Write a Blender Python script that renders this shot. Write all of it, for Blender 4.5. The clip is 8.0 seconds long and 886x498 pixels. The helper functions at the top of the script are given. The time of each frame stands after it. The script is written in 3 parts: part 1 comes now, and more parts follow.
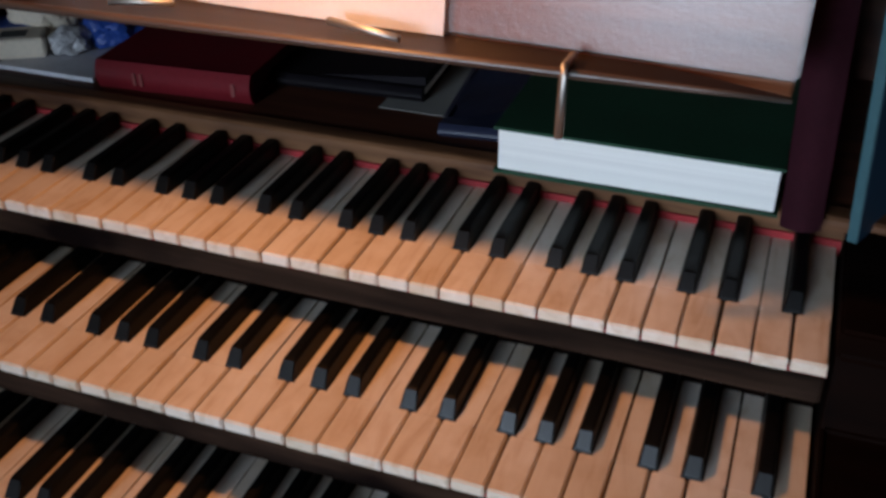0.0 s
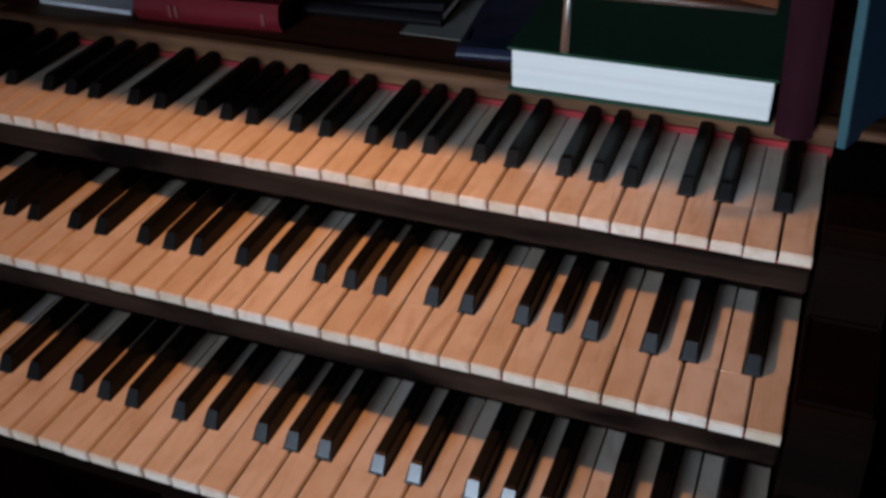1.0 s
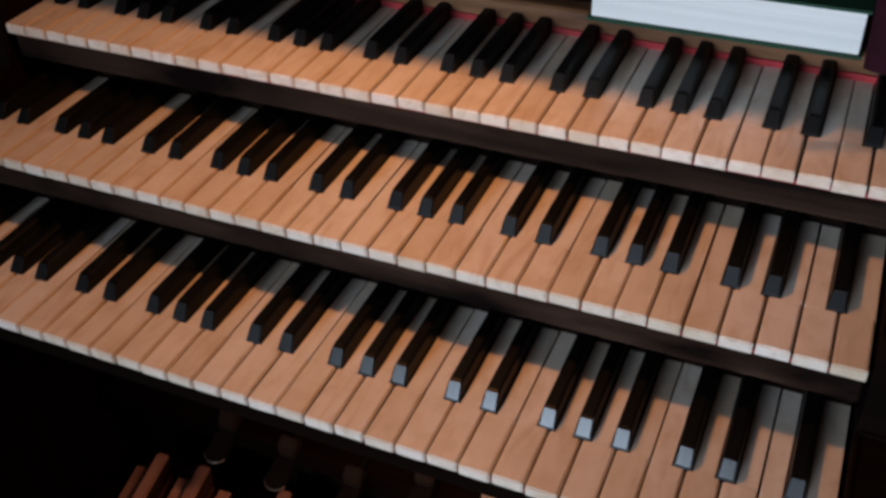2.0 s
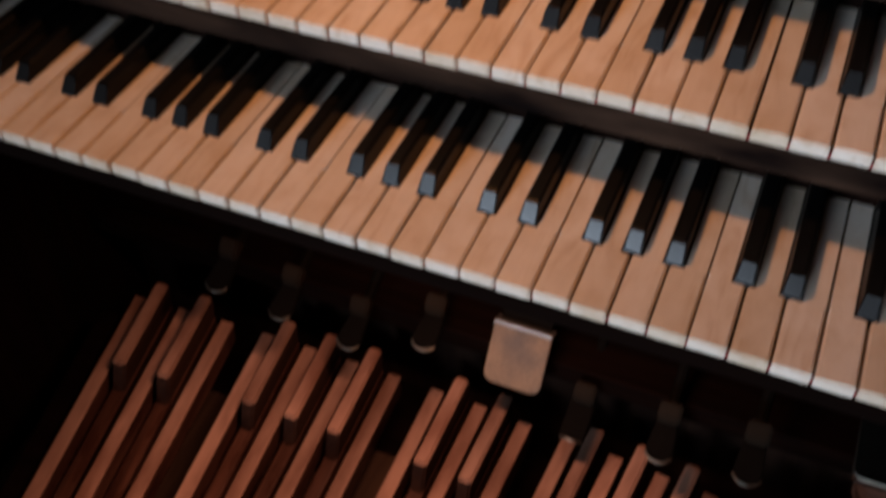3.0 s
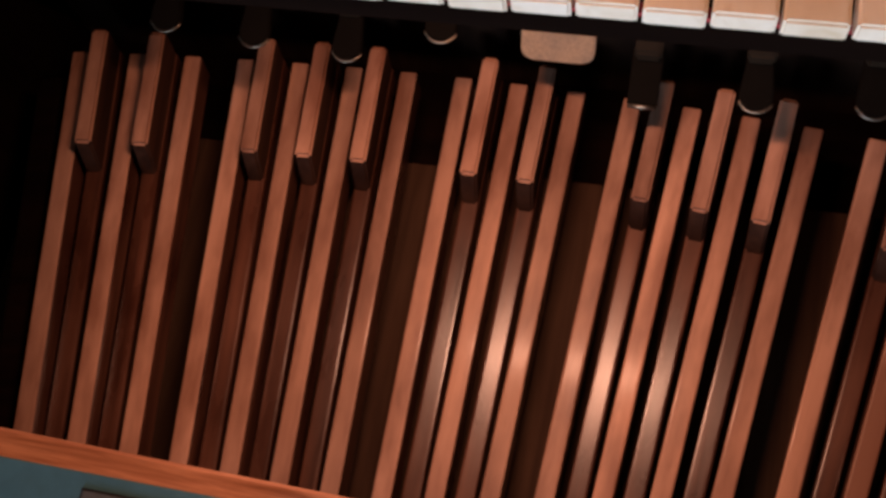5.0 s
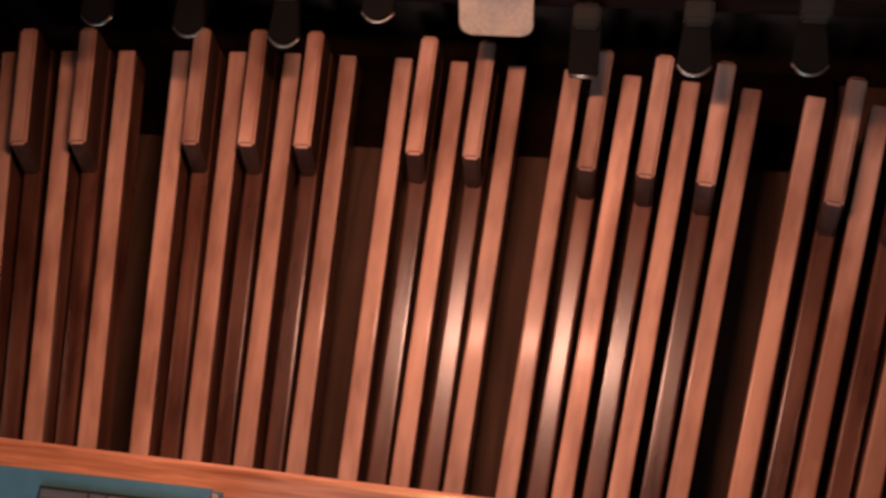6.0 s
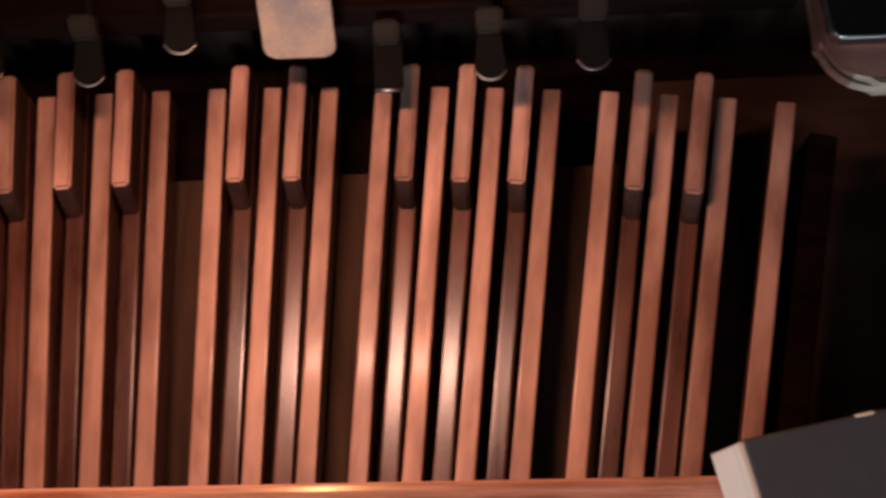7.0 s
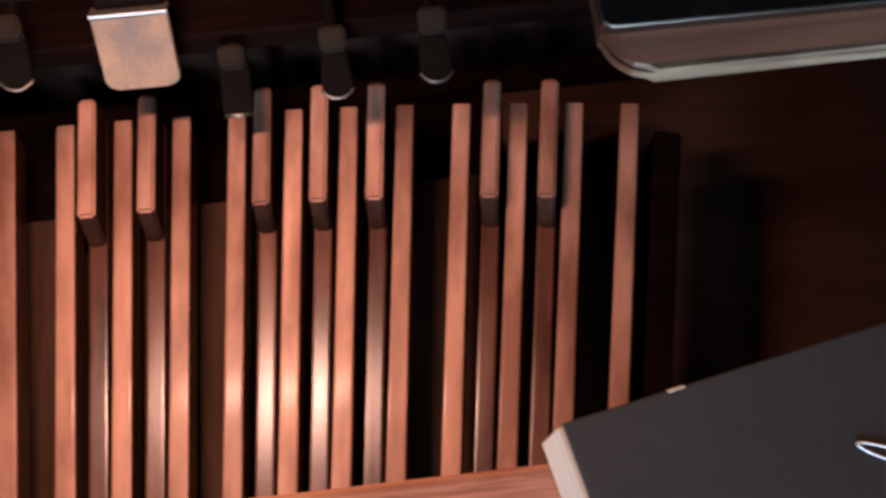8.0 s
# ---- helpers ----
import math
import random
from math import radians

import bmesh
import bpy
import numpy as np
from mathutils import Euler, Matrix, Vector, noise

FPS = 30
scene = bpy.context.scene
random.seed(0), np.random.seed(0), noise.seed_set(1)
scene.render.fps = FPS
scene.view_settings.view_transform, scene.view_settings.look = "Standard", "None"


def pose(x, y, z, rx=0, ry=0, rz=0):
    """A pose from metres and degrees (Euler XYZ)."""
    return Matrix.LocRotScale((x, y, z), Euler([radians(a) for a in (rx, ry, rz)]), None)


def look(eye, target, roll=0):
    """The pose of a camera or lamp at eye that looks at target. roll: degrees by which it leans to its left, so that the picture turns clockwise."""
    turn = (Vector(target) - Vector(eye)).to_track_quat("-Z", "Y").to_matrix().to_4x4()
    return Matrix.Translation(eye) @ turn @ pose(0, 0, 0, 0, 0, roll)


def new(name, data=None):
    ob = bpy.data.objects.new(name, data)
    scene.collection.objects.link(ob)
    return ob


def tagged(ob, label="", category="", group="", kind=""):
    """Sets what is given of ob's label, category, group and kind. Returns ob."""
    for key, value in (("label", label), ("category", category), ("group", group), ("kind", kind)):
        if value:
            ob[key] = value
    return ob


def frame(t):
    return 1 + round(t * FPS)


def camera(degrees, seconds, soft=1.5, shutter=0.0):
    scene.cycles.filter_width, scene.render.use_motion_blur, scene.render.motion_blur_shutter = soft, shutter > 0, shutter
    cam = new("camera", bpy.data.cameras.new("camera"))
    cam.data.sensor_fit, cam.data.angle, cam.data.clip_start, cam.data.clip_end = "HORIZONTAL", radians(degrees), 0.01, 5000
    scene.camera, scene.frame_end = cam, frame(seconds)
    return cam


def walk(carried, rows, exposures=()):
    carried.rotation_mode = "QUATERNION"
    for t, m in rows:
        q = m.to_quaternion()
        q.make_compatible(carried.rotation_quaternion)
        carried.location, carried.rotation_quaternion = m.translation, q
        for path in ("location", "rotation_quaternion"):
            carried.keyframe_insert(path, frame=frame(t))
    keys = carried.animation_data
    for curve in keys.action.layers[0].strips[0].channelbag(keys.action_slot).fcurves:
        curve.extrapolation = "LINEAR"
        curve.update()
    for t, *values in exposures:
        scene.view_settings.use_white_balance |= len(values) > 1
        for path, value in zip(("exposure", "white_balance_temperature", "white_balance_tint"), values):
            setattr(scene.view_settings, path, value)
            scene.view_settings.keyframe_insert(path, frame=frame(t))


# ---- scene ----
cam = camera(47.74, 8.0, soft=3.0, shutter=0.4)

PATH = [
    (0, pose(-0.0552, -0.3168, 1.4250, 57.91, 0.35, 20.16)),
    (0.5, pose(-0.0239, -0.3671, 1.4470, 56.21, 1.28, 20.05)),
    (1, pose(-0.0290, -0.3796, 1.4391, 54.62, 1.69, 20.83)),
    (1.5, pose(-0.0366, -0.3935, 1.4286, 53.43, 1.91, 22.28)),
    (1.7, pose(-0.0446, -0.3963, 1.4275, 52.55, 1.86, 23.05)),
    (2.8, pose(-0.0882, -0.3893, 1.3785, 46.93, 1.58, 22.91)),
    (3, pose(-0.0984, -0.3733, 1.3551, 42.93, 1.30, 23.05)),
    (3.2, pose(-0.1027, -0.3571, 1.3325, 39.32, 2.81, 22.81)),
    (3.5, pose(-0.1058, -0.3166, 1.3073, 34.74, 5.43, 22.05)),
    (4, pose(-0.1636, -0.2273, 1.2656, 28.38, 6.23, 20.66)),
    (4.5, pose(-0.2236, -0.2019, 1.2177, 22.71, 7.36, 14.95)),
    (6, pose(-0.2239, -0.2121, 1.1935, 19.73, 6.41, 6.66)),
    (6.5, pose(-0.2070, -0.2311, 1.2017, 20.01, 3.94, 2.64)),
    (7, pose(-0.1741, -0.2441, 1.2064, 21.25, 1.60, -1.69)),
    (7.5, pose(-0.1553, -0.2398, 1.2097, 21.56, -0.27, -4.92)),
    (8, pose(-0.1276, -0.2596, 1.2059, 22.75, -1.83, -7.71)),
]
walk(cam, PATH, exposures=[(0, -0.26, 6600, 13), (1.7, -0.22, 6650, 14), (3.0, -0.22, 6900, 15), (3.6, 0.20, 6700, 13), (4.6, 0.15, 7300, 17), (6.0, 0.84, 6400, 12), (7.0, 0.94, 6200, 11), (8, 1.20, 5900, 9)])

# ---- light: a warm console lamp over the keys, a lamp under the key desk, cool daylight from a window behind ----
world = bpy.data.worlds.new("world")
scene.world = world
world.use_nodes = True
wn = world.node_tree.nodes
sky = wn.new("ShaderNodeTexSky")
sky.sky_type, sky.sun_disc, sky.sun_elevation, sky.sun_rotation = "NISHITA", False, radians(35), radians(160)
world.node_tree.links.new(sky.outputs[0], wn["Background"].inputs[0])
wn["Background"].inputs[1].default_value = 0.1


def area_lamp(name, m, sx, sy, watts, colour, spread=180):
    lamp = bpy.data.lights.new(name, "AREA")
    lamp.shape, lamp.size, lamp.size_y, lamp.energy, lamp.color = "RECTANGLE", sx, sy, watts, colour
    lamp.spread = radians(spread)
    ob = new(name, lamp)
    ob.matrix_world = m
    return ob


bulb = bpy.data.lights.new("console_lamp_light", "POINT")
bulb.energy, bulb.color, bulb.shadow_soft_size = 5.2, (1.0, 0.435, 0.155), 0.014
new("console_lamp_light", bulb).location = (-0.365, 0.150, 1.385)
area_lamp("pedal_lamp_light", look((-0.36, 0.212, 0.795), (-0.37, -0.04, 0.1)), 0.22, 0.03, 2.25, (1.0, 0.505, 0.345), 140)
area_lamp("window_daylight", look((-0.72, -2.70, 1.45), (-0.15, 0.15, 1.0)), 1.05, 1.2, 4.9, (0.62, 0.80, 1.0), 26)


# ---- materials ----
def material(name, rough=0.5, metal=0.0, coat=0.0):
    m = bpy.data.materials.new(name)
    m.use_nodes = True
    b = m.node_tree.nodes["Principled BSDF"]
    b.inputs["Roughness"].default_value, b.inputs["Metallic"].default_value = rough, metal
    b.inputs["Coat Weight"].default_value = coat
    b.inputs["Coat Roughness"].default_value = 0.15
    return m, m.node_tree.nodes, m.node_tree.links, b


def ramp(nodes, links, source, stops):
    r = nodes.new("ShaderNodeValToRGB")
    while len(r.color_ramp.elements) < len(stops):
        r.color_ramp.elements.new(0.5)
    for e, (p, c) in zip(r.color_ramp.elements, stops):
        e.position, e.color = p, (*c, 1)
    links.new(source, r.inputs[0])
    return r.outputs[0]


def scaled(nodes, links, scale, seed_by_object=True):
    """Object coordinates, stretched, and shifted for each object."""
    co, mp = nodes.new("ShaderNodeTexCoord"), nodes.new("ShaderNodeMapping")
    mp.inputs["Scale"].default_value = scale
    links.new(co.outputs["Object"], mp.inputs["Vector"])
    if seed_by_object:
        info, mul = nodes.new("ShaderNodeObjectInfo"), nodes.new("ShaderNodeMath")
        mul.operation = "MULTIPLY"
        mul.inputs[1].default_value = 37.0
        links.new(info.outputs["Random"], mul.inputs[0])
        com = nodes.new("ShaderNodeCombineXYZ")
        for i in range(3):
            links.new(mul.outputs[0], com.inputs[i])
        links.new(com.outputs[0], mp.inputs["Location"])
    return mp.outputs[0]


def noise_at(nodes, links, vector, scale, detail=4.0, rough=0.55, distort=0.0):
    n = nodes.new("ShaderNodeTexNoise")
    n.inputs["Scale"].default_value, n.inputs["Detail"].default_value = scale, detail
    n.inputs["Roughness"].default_value, n.inputs["Distortion"].default_value = rough, distort
    links.new(vector, n.inputs["Vector"])
    return n.outputs["Fac"]


def mixed(nodes, links, a, b, fac, mode="MIX"):
    m = nodes.new("ShaderNodeMix")
    m.data_type, m.blend_type = "RGBA", mode
    for value, sock in ((fac, m.inputs[0]), (a, m.inputs[6]), (b, m.inputs[7])):
        if isinstance(value, (int, float)):
            sock.default_value = value
        elif isinstance(value, tuple):
            sock.default_value = (*value, 1)
        else:
            links.new(value, sock)
    return m.outputs[2]


def bumped(nodes, links, b, height, strength, distance):
    n = nodes.new("ShaderNodeBump")
    n.inputs["Strength"].default_value, n.inputs["Distance"].default_value = strength, distance
    links.new(height, n.inputs["Height"])
    links.new(n.outputs[0], b.inputs["Normal"])


def wood(name, light, dark, along="y", rough=0.4, coat=0.0, fine=90.0, wear=0.35, vary=0.25, gloss=0.5, pit=0.0, patch=9.0):
    """Varnished wood: long grain streaks, broad stain and wear, a little difference from piece to piece."""
    m, n, l, b = material(name, rough, 0.0, coat)
    b.inputs["Specular IOR Level"].default_value = gloss
    s = {"x": (0.05, 1, 1), "y": (1, 0.05, 1), "z": (1, 1, 0.05)}[along]
    grain = noise_at(n, l, scaled(n, l, s), fine, 6, 0.6, 0.4)
    stain = noise_at(n, l, scaled(n, l, tuple(0.3 if k < 1 else 1 for k in s)), patch, 4)
    c = ramp(n, l, grain, [(0.30, dark), (0.68, light)])
    worn = ramp(n, l, stain, [(0.35, (1 - wear, 1 - 1.15 * wear, 1 - 1.2 * wear)), (0.62, (1.0, 1.0, 1.0))])
    c = mixed(n, l, c, worn, 1.0, "MULTIPLY")
    info = n.new("ShaderNodeObjectInfo")
    each = ramp(n, l, info.outputs["Random"], [(0.0, (1 - vary,) * 3), (1.0, (1.0, 1.0, 1.0))])
    l.new(mixed(n, l, c, each, 1.0, "MULTIPLY"), b.inputs["Base Color"])
    r = n.new("ShaderNodeMapRange")
    r.inputs["To Min"].default_value, r.inputs["To Max"].default_value = rough * 0.75, min(1.0, rough * 1.35)
    l.new(stain, r.inputs["Value"])
    l.new(r.outputs[0], b.inputs["Roughness"])
    if pit:
        pits = noise_at(n, l, scaled(n, l, (1, 1, 1)), 150.0, 5, 0.7)
        both = n.new("ShaderNodeMath")
        both.operation = "MULTIPLY_ADD"
        both.inputs[1].default_value = pit
        l.new(pits, both.inputs[0])
        l.new(grain, both.inputs[2])
        bumped(n, l, b, both.outputs[0], 0.35, 0.0008)
    else:
        bumped(n, l, b, grain, 0.25, 0.0006)
    return m


def plain(name, colour, rough=0.5, metal=0.0, coat=0.0, spread=0.2, scale=40.0, bump=0.1, depth=0.0004, gloss=0.5, stretch=(1, 1, 1)):
    """A near-even surface with two scales of soft mottling."""
    m, n, l, b = material(name, rough, metal, coat)
    b.inputs["Specular IOR Level"].default_value = gloss
    v = scaled(n, l, stretch)
    fine, broad = noise_at(n, l, v, scale * 6, 5), noise_at(n, l, v, scale * 0.4, 3)
    dark = tuple(c * (1 - spread) for c in colour)
    c = ramp(n, l, broad, [(0.3, dark), (0.7, colour)])
    speck = ramp(n, l, fine, [(0.3, (1 - spread * 0.6,) * 3), (0.7, (1.0, 1.0, 1.0))])
    l.new(mixed(n, l, c, speck, 1.0, "MULTIPLY"), b.inputs["Base Color"])
    r = n.new("ShaderNodeMapRange")
    r.inputs["To Min"].default_value, r.inputs["To Max"].default_value = rough * 0.8, min(1.0, rough * 1.3)
    l.new(broad, r.inputs["Value"])
    l.new(r.outputs[0], b.inputs["Roughness"])
    bumped(n, l, b, fine, bump, depth)
    return m


def ivory_material():
    """Old ivory: wavy grain lines, yellowing, slight differences from key to key."""
    m, n, l, b = material("ivory", 0.24)
    v = scaled(n, l, (1, 0.22, 1))
    wave = noise_at(n, l, v, 60, 4, 0.55, 1.6)
    c = ramp(n, l, wave, [(0.30, (0.66, 0.53, 0.42)), (0.46, (0.75, 0.65, 0.56)), (0.7, (0.80, 0.71, 0.63))])
    spots = noise_at(n, l, scaled(n, l, (1, 1, 1)), 38, 4)
    c = mixed(n, l, c, ramp(n, l, spots, [(0.34, (0.84, 0.76, 0.65)), (0.55, (1.0, 1.0, 1.0))]), 0.5, "MULTIPLY")
    info = n.new("ShaderNodeObjectInfo")
    each = ramp(n, l, info.outputs["Random"], [(0.0, (0.86, 0.80, 0.71)), (0.5, (0.97, 0.94, 0.90)), (1.0, (1.0, 1.0, 1.0))])
    l.new(mixed(n, l, c, each, 1.0, "MULTIPLY"), b.inputs["Base Color"])
    bumped(n, l, b, spots, 0.05, 0.0004)
    return m


IVORY = ivory_material()
EBONY = plain("ebony", (0.004, 0.0037, 0.0037), 0.40, spread=0.4, scale=60, bump=0.04, gloss=0.16)
EBONY_FRONT = plain("polished_ebony_front", (0.006, 0.006, 0.006), 0.23, spread=0.3, scale=60, bump=0.03, gloss=0.55)
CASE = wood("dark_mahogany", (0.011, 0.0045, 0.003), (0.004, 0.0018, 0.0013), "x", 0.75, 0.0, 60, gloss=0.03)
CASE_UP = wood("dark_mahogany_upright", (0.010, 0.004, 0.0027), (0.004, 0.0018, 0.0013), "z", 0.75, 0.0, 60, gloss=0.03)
KNEE = wood("knee_mahogany", (0.040, 0.020, 0.013), (0.017, 0.008, 0.006), "z", 0.8, 0.0, 40, 0.5, gloss=0.08)
SLIP = wood("worn_slip", (0.062, 0.032, 0.020), (0.004, 0.002, 0.0015), "x", 0.7, 0.0, 34, 0.95, gloss=0.06, pit=1.4, patch=26)
SHELF_WOOD = wood("shelf_mahogany", (0.115, 0.038, 0.020), (0.050, 0.016, 0.009), "x", 0.5, 0.0, 60, gloss=0.15)
STRIP = wood("worn_oak_strip", (0.24, 0.105, 0.045), (0.09, 0.038, 0.018), "x", 0.55, 0.0, 80, 0.6, gloss=0.2, patch=22)
PANEL = wood("polished_mahogany", (0.165, 0.062, 0.036), (0.085, 0.030, 0.018), "x", 0.30, 0.25, 40, 0.5, pit=2.6, patch=20)
LEDGE_WOOD = wood("ledge_wood", (0.032, 0.016, 0.011), (0.014, 0.007, 0.005), "x", 0.5, 0.0, 60, 0.4)
# nosing set paler than the ledge
NOSING = wood("pale_nosing", (0.12, 0.080, 0.060), (0.05, 0.032, 0.024), "x", 0.40, 0.1, 80, 0.5)
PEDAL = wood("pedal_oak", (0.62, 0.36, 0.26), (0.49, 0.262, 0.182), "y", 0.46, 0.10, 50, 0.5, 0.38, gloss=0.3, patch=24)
# lower bars; also the naturals' sides, where it paints their shade
STEM = wood("pedal_dark_brown", (0.20, 0.085, 0.055), (0.08, 0.034, 0.023), "y", 0.27, 0.04, 60, 0.6, 0.35, gloss=0.5, pit=0.25, patch=18)
# darker copy for the blocks' sides and fronts, shade held in the colour
BLOCK_SHADE = wood("sharp_block_shade", (0.09, 0.042, 0.026), (0.04, 0.018, 0.012), "y", 0.7, 0.0, 70, 0.45, 0.3, gloss=0.15)
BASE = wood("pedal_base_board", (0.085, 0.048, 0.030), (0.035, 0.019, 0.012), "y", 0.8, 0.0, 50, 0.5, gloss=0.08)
BENCH = wood("bench_oak", (0.74, 0.38, 0.26), (0.30, 0.115, 0.07), "x", 0.30, 0.3, 330, 0.25)
FELT = plain("red_felt", (0.42, 0.03, 0.035), 0.95, spread=0.35, bump=0.4)
BRASS = plain("aged_brass", (0.47, 0.45, 0.42), 0.48, 1.0, spread=0.2)
RUBBER = plain("dark_iron", (0.006, 0.005, 0.004), 0.8, spread=0.4, gloss=0.05)
SHOE = plain("worn_shoe_face", (0.33, 0.215, 0.125), 0.6, spread=0.5, scale=55, bump=0.25)
PAGES = plain("page_edges", (0.88, 0.85, 0.80), 0.8, spread=0.16, scale=12, stretch=(0.08, 0.08, 26), gloss=0.2)
# cream tint carries warm lamp light on the grey book's white pages
WARM_LIT = plain("warm_lit_cream", (0.76, 0.62, 0.47), 0.85, spread=0.18, scale=12, stretch=(0.08, 0.08, 26), gloss=0.1)
# dark red that puts the shade on the red book's page block into colour
SHADED_EDGES = plain("shaded_red_page_edges", (0.075, 0.010, 0.014), 0.7, spread=0.2)
WHITE_PAPER = plain("white_paper", (0.90, 0.89, 0.91), 0.75, spread=0.05)
GREEN = plain("green_cloth", (0.012, 0.058, 0.028), 0.65, spread=0.35, bump=0.35, gloss=0.25)
RED_CLOTH = plain("red_cloth", (0.17, 0.010, 0.016), 0.6, spread=0.3, bump=0.3, gloss=0.15)
MAROON = plain("maroon_cloth", (0.036, 0.008, 0.013), 0.85, spread=0.35, bump=0.3, gloss=0.06)
BLACK_BOOK = plain("black_leatherette", (0.008, 0.006, 0.008), 0.6, spread=0.4, bump=0.4, gloss=0.10)
NAVY = plain("navy_cloth", (0.014, 0.018, 0.045), 0.5, spread=0.3)
TEAL = plain("teal_card", (0.06, 0.19, 0.27), 0.5, spread=0.25, scale=20)
PALE_BLUE = plain("pale_blue_card", (0.045, 0.11, 0.125), 0.6, spread=0.15, scale=20, gloss=0.2)
SLATE = plain("slate_card", (0.052, 0.052, 0.056), 0.6, spread=0.25, scale=16)
BLUE = plain("blue_wrap", (0.02, 0.075, 0.36), 0.4, spread=0.3)
CREAM = plain("cream_card", (0.84, 0.74, 0.60), 0.6, spread=0.2)
FOIL = plain("crumpled_film", (0.72, 0.73, 0.76), 0.25, spread=0.3, bump=0.6, depth=0.002)
GILT = plain("faded_gilt", (0.22, 0.035, 0.030), 0.5, spread=0.2)
CREAM_GREY = plain("grey_paper", (0.20, 0.19, 0.17), 0.8, spread=0.1)
FILM_CARD = plain("pale_magazine", (0.70, 0.70, 0.74), 0.45, spread=0.25)
TEAL_DARK = plain("deep_teal_card", (0.008, 0.035, 0.065), 0.5, spread=0.25, scale=20)
INK_GREY = plain("pale_print", (0.10, 0.105, 0.11), 0.7, spread=0.35)
PAD = plain("worn_leather_pad", (0.022, 0.016, 0.011), 0.85, spread=0.3, gloss=0.05)
BLOCK_WOOD = wood("worn_block", (0.115, 0.047, 0.026), (0.045, 0.018, 0.011), "x", 0.5, 0.0, 60, 0.4, gloss=0.2)
TRIM_METAL = plain("dull_trim_metal", (0.34, 0.31, 0.26), 0.42, 1.0, spread=0.4)
WORN_EDGE = wood("worn_pale_edge", (0.30, 0.22, 0.135), (0.11, 0.072, 0.045), "x", 0.65, 0.0, 120, 0.6, patch=40)
GLOSS = plain("black_gloss", (0.015, 0.012, 0.010), 0.12, coat=0.5, spread=0.3)
INK = plain("dark_ink", (0.006, 0.008, 0.018), 0.6)
PLASTER = plain("wall_plaster", (0.30, 0.27, 0.23), 0.9, spread=0.15, scale=6)
FLOORING = wood("floor_boards", (0.088, 0.047, 0.033), (0.066, 0.034, 0.024), "x", 0.8, 0.0, 40, gloss=0.08)


# ---- building helpers ----
def finish(name, bm, mat, smooth=False):
    me = bpy.data.meshes.new(name)
    bmesh.ops.recalc_face_normals(bm, faces=bm.faces)
    bm.to_mesh(me)
    bm.free()
    for mm in (mat if isinstance(mat, (list, tuple)) else (mat,)):
        me.materials.append(mm)
    if smooth:
        for p in me.polygons:
            p.use_smooth = True
    return me


def part(name, mesh, parent=None, m=None, label=""):
    ob = new(name, mesh)
    ob.parent = parent
    if m is not None:
        ob.matrix_basis = m
    return tagged(ob, label=label)


def base(name, m, label, category, group="", kind=""):
    ob = new(name)
    ob.empty_display_size = 0.02
    ob.matrix_basis = m
    return tagged(ob, label, category, group, kind)


def box_bm(x0, x1, y0, y1, z0, z1, bevel=0.0, seg=2):
    bm = bmesh.new()
    bmesh.ops.create_cube(bm, size=1)
    for v in bm.verts:
        v.co = Vector(((x0 + x1) / 2 + v.co.x * (x1 - x0), (y0 + y1) / 2 + v.co.y * (y1 - y0), (z0 + z1) / 2 + v.co.z * (z1 - z0)))
    if bevel:
        bmesh.ops.bevel(bm, geom=bm.edges[:], offset=bevel, segments=seg, affect="EDGES", profile=0.6)
    return bm


def box(name, x0, x1, y0, y1, z0, z1, mat, bevel=0.002, seg=2):
    return finish(name, box_bm(x0, x1, y0, y1, z0, z1, bevel, seg), mat)


def prism_bm(points, axis, a, b):
    """A polygon given in the plane across the axis, pulled from a to b along it."""
    bm = bmesh.new()
    put = {"x": lambda p, h: (h, p[0], p[1]), "y": lambda p, h: (p[0], h, p[1]), "z": lambda p, h: (p[0], p[1], h)}[axis]
    lo, hi = [bm.verts.new(put(p, a)) for p in points], [bm.verts.new(put(p, b)) for p in points]
    bm.faces.new(lo)
    bm.faces.new(hi)
    for i in range(len(points)):
        j = (i + 1) % len(points)
        bm.faces.new((lo[i], lo[j], hi[j], hi[i]))
    return bm


def tube_bm(points, radius, sides=10, taper=None):
    """A round rod along points."""
    bm, rings = bmesh.new(), []
    for i, p in enumerate(points):
        p = Vector(p)
        d = (Vector(points[min(i + 1, len(points) - 1)]) - Vector(points[max(i - 1, 0)])).normalized()
        u = d.orthogonal().normalized()
        w = d.cross(u)
        r = radius if taper is None else taper[i]
        rings.append([bm.verts.new(p + r * (math.cos(2 * math.pi * k / sides) * u + math.sin(2 * math.pi * k / sides) * w)) for k in range(sides)])
    for a, b in zip(rings, rings[1:]):
        for k in range(sides):
            bm.faces.new((a[k], a[(k + 1) % sides], b[(k + 1) % sides], b[k]))
    bm.faces.new(rings[0])
    bm.faces.new(rings[-1])
    return bm


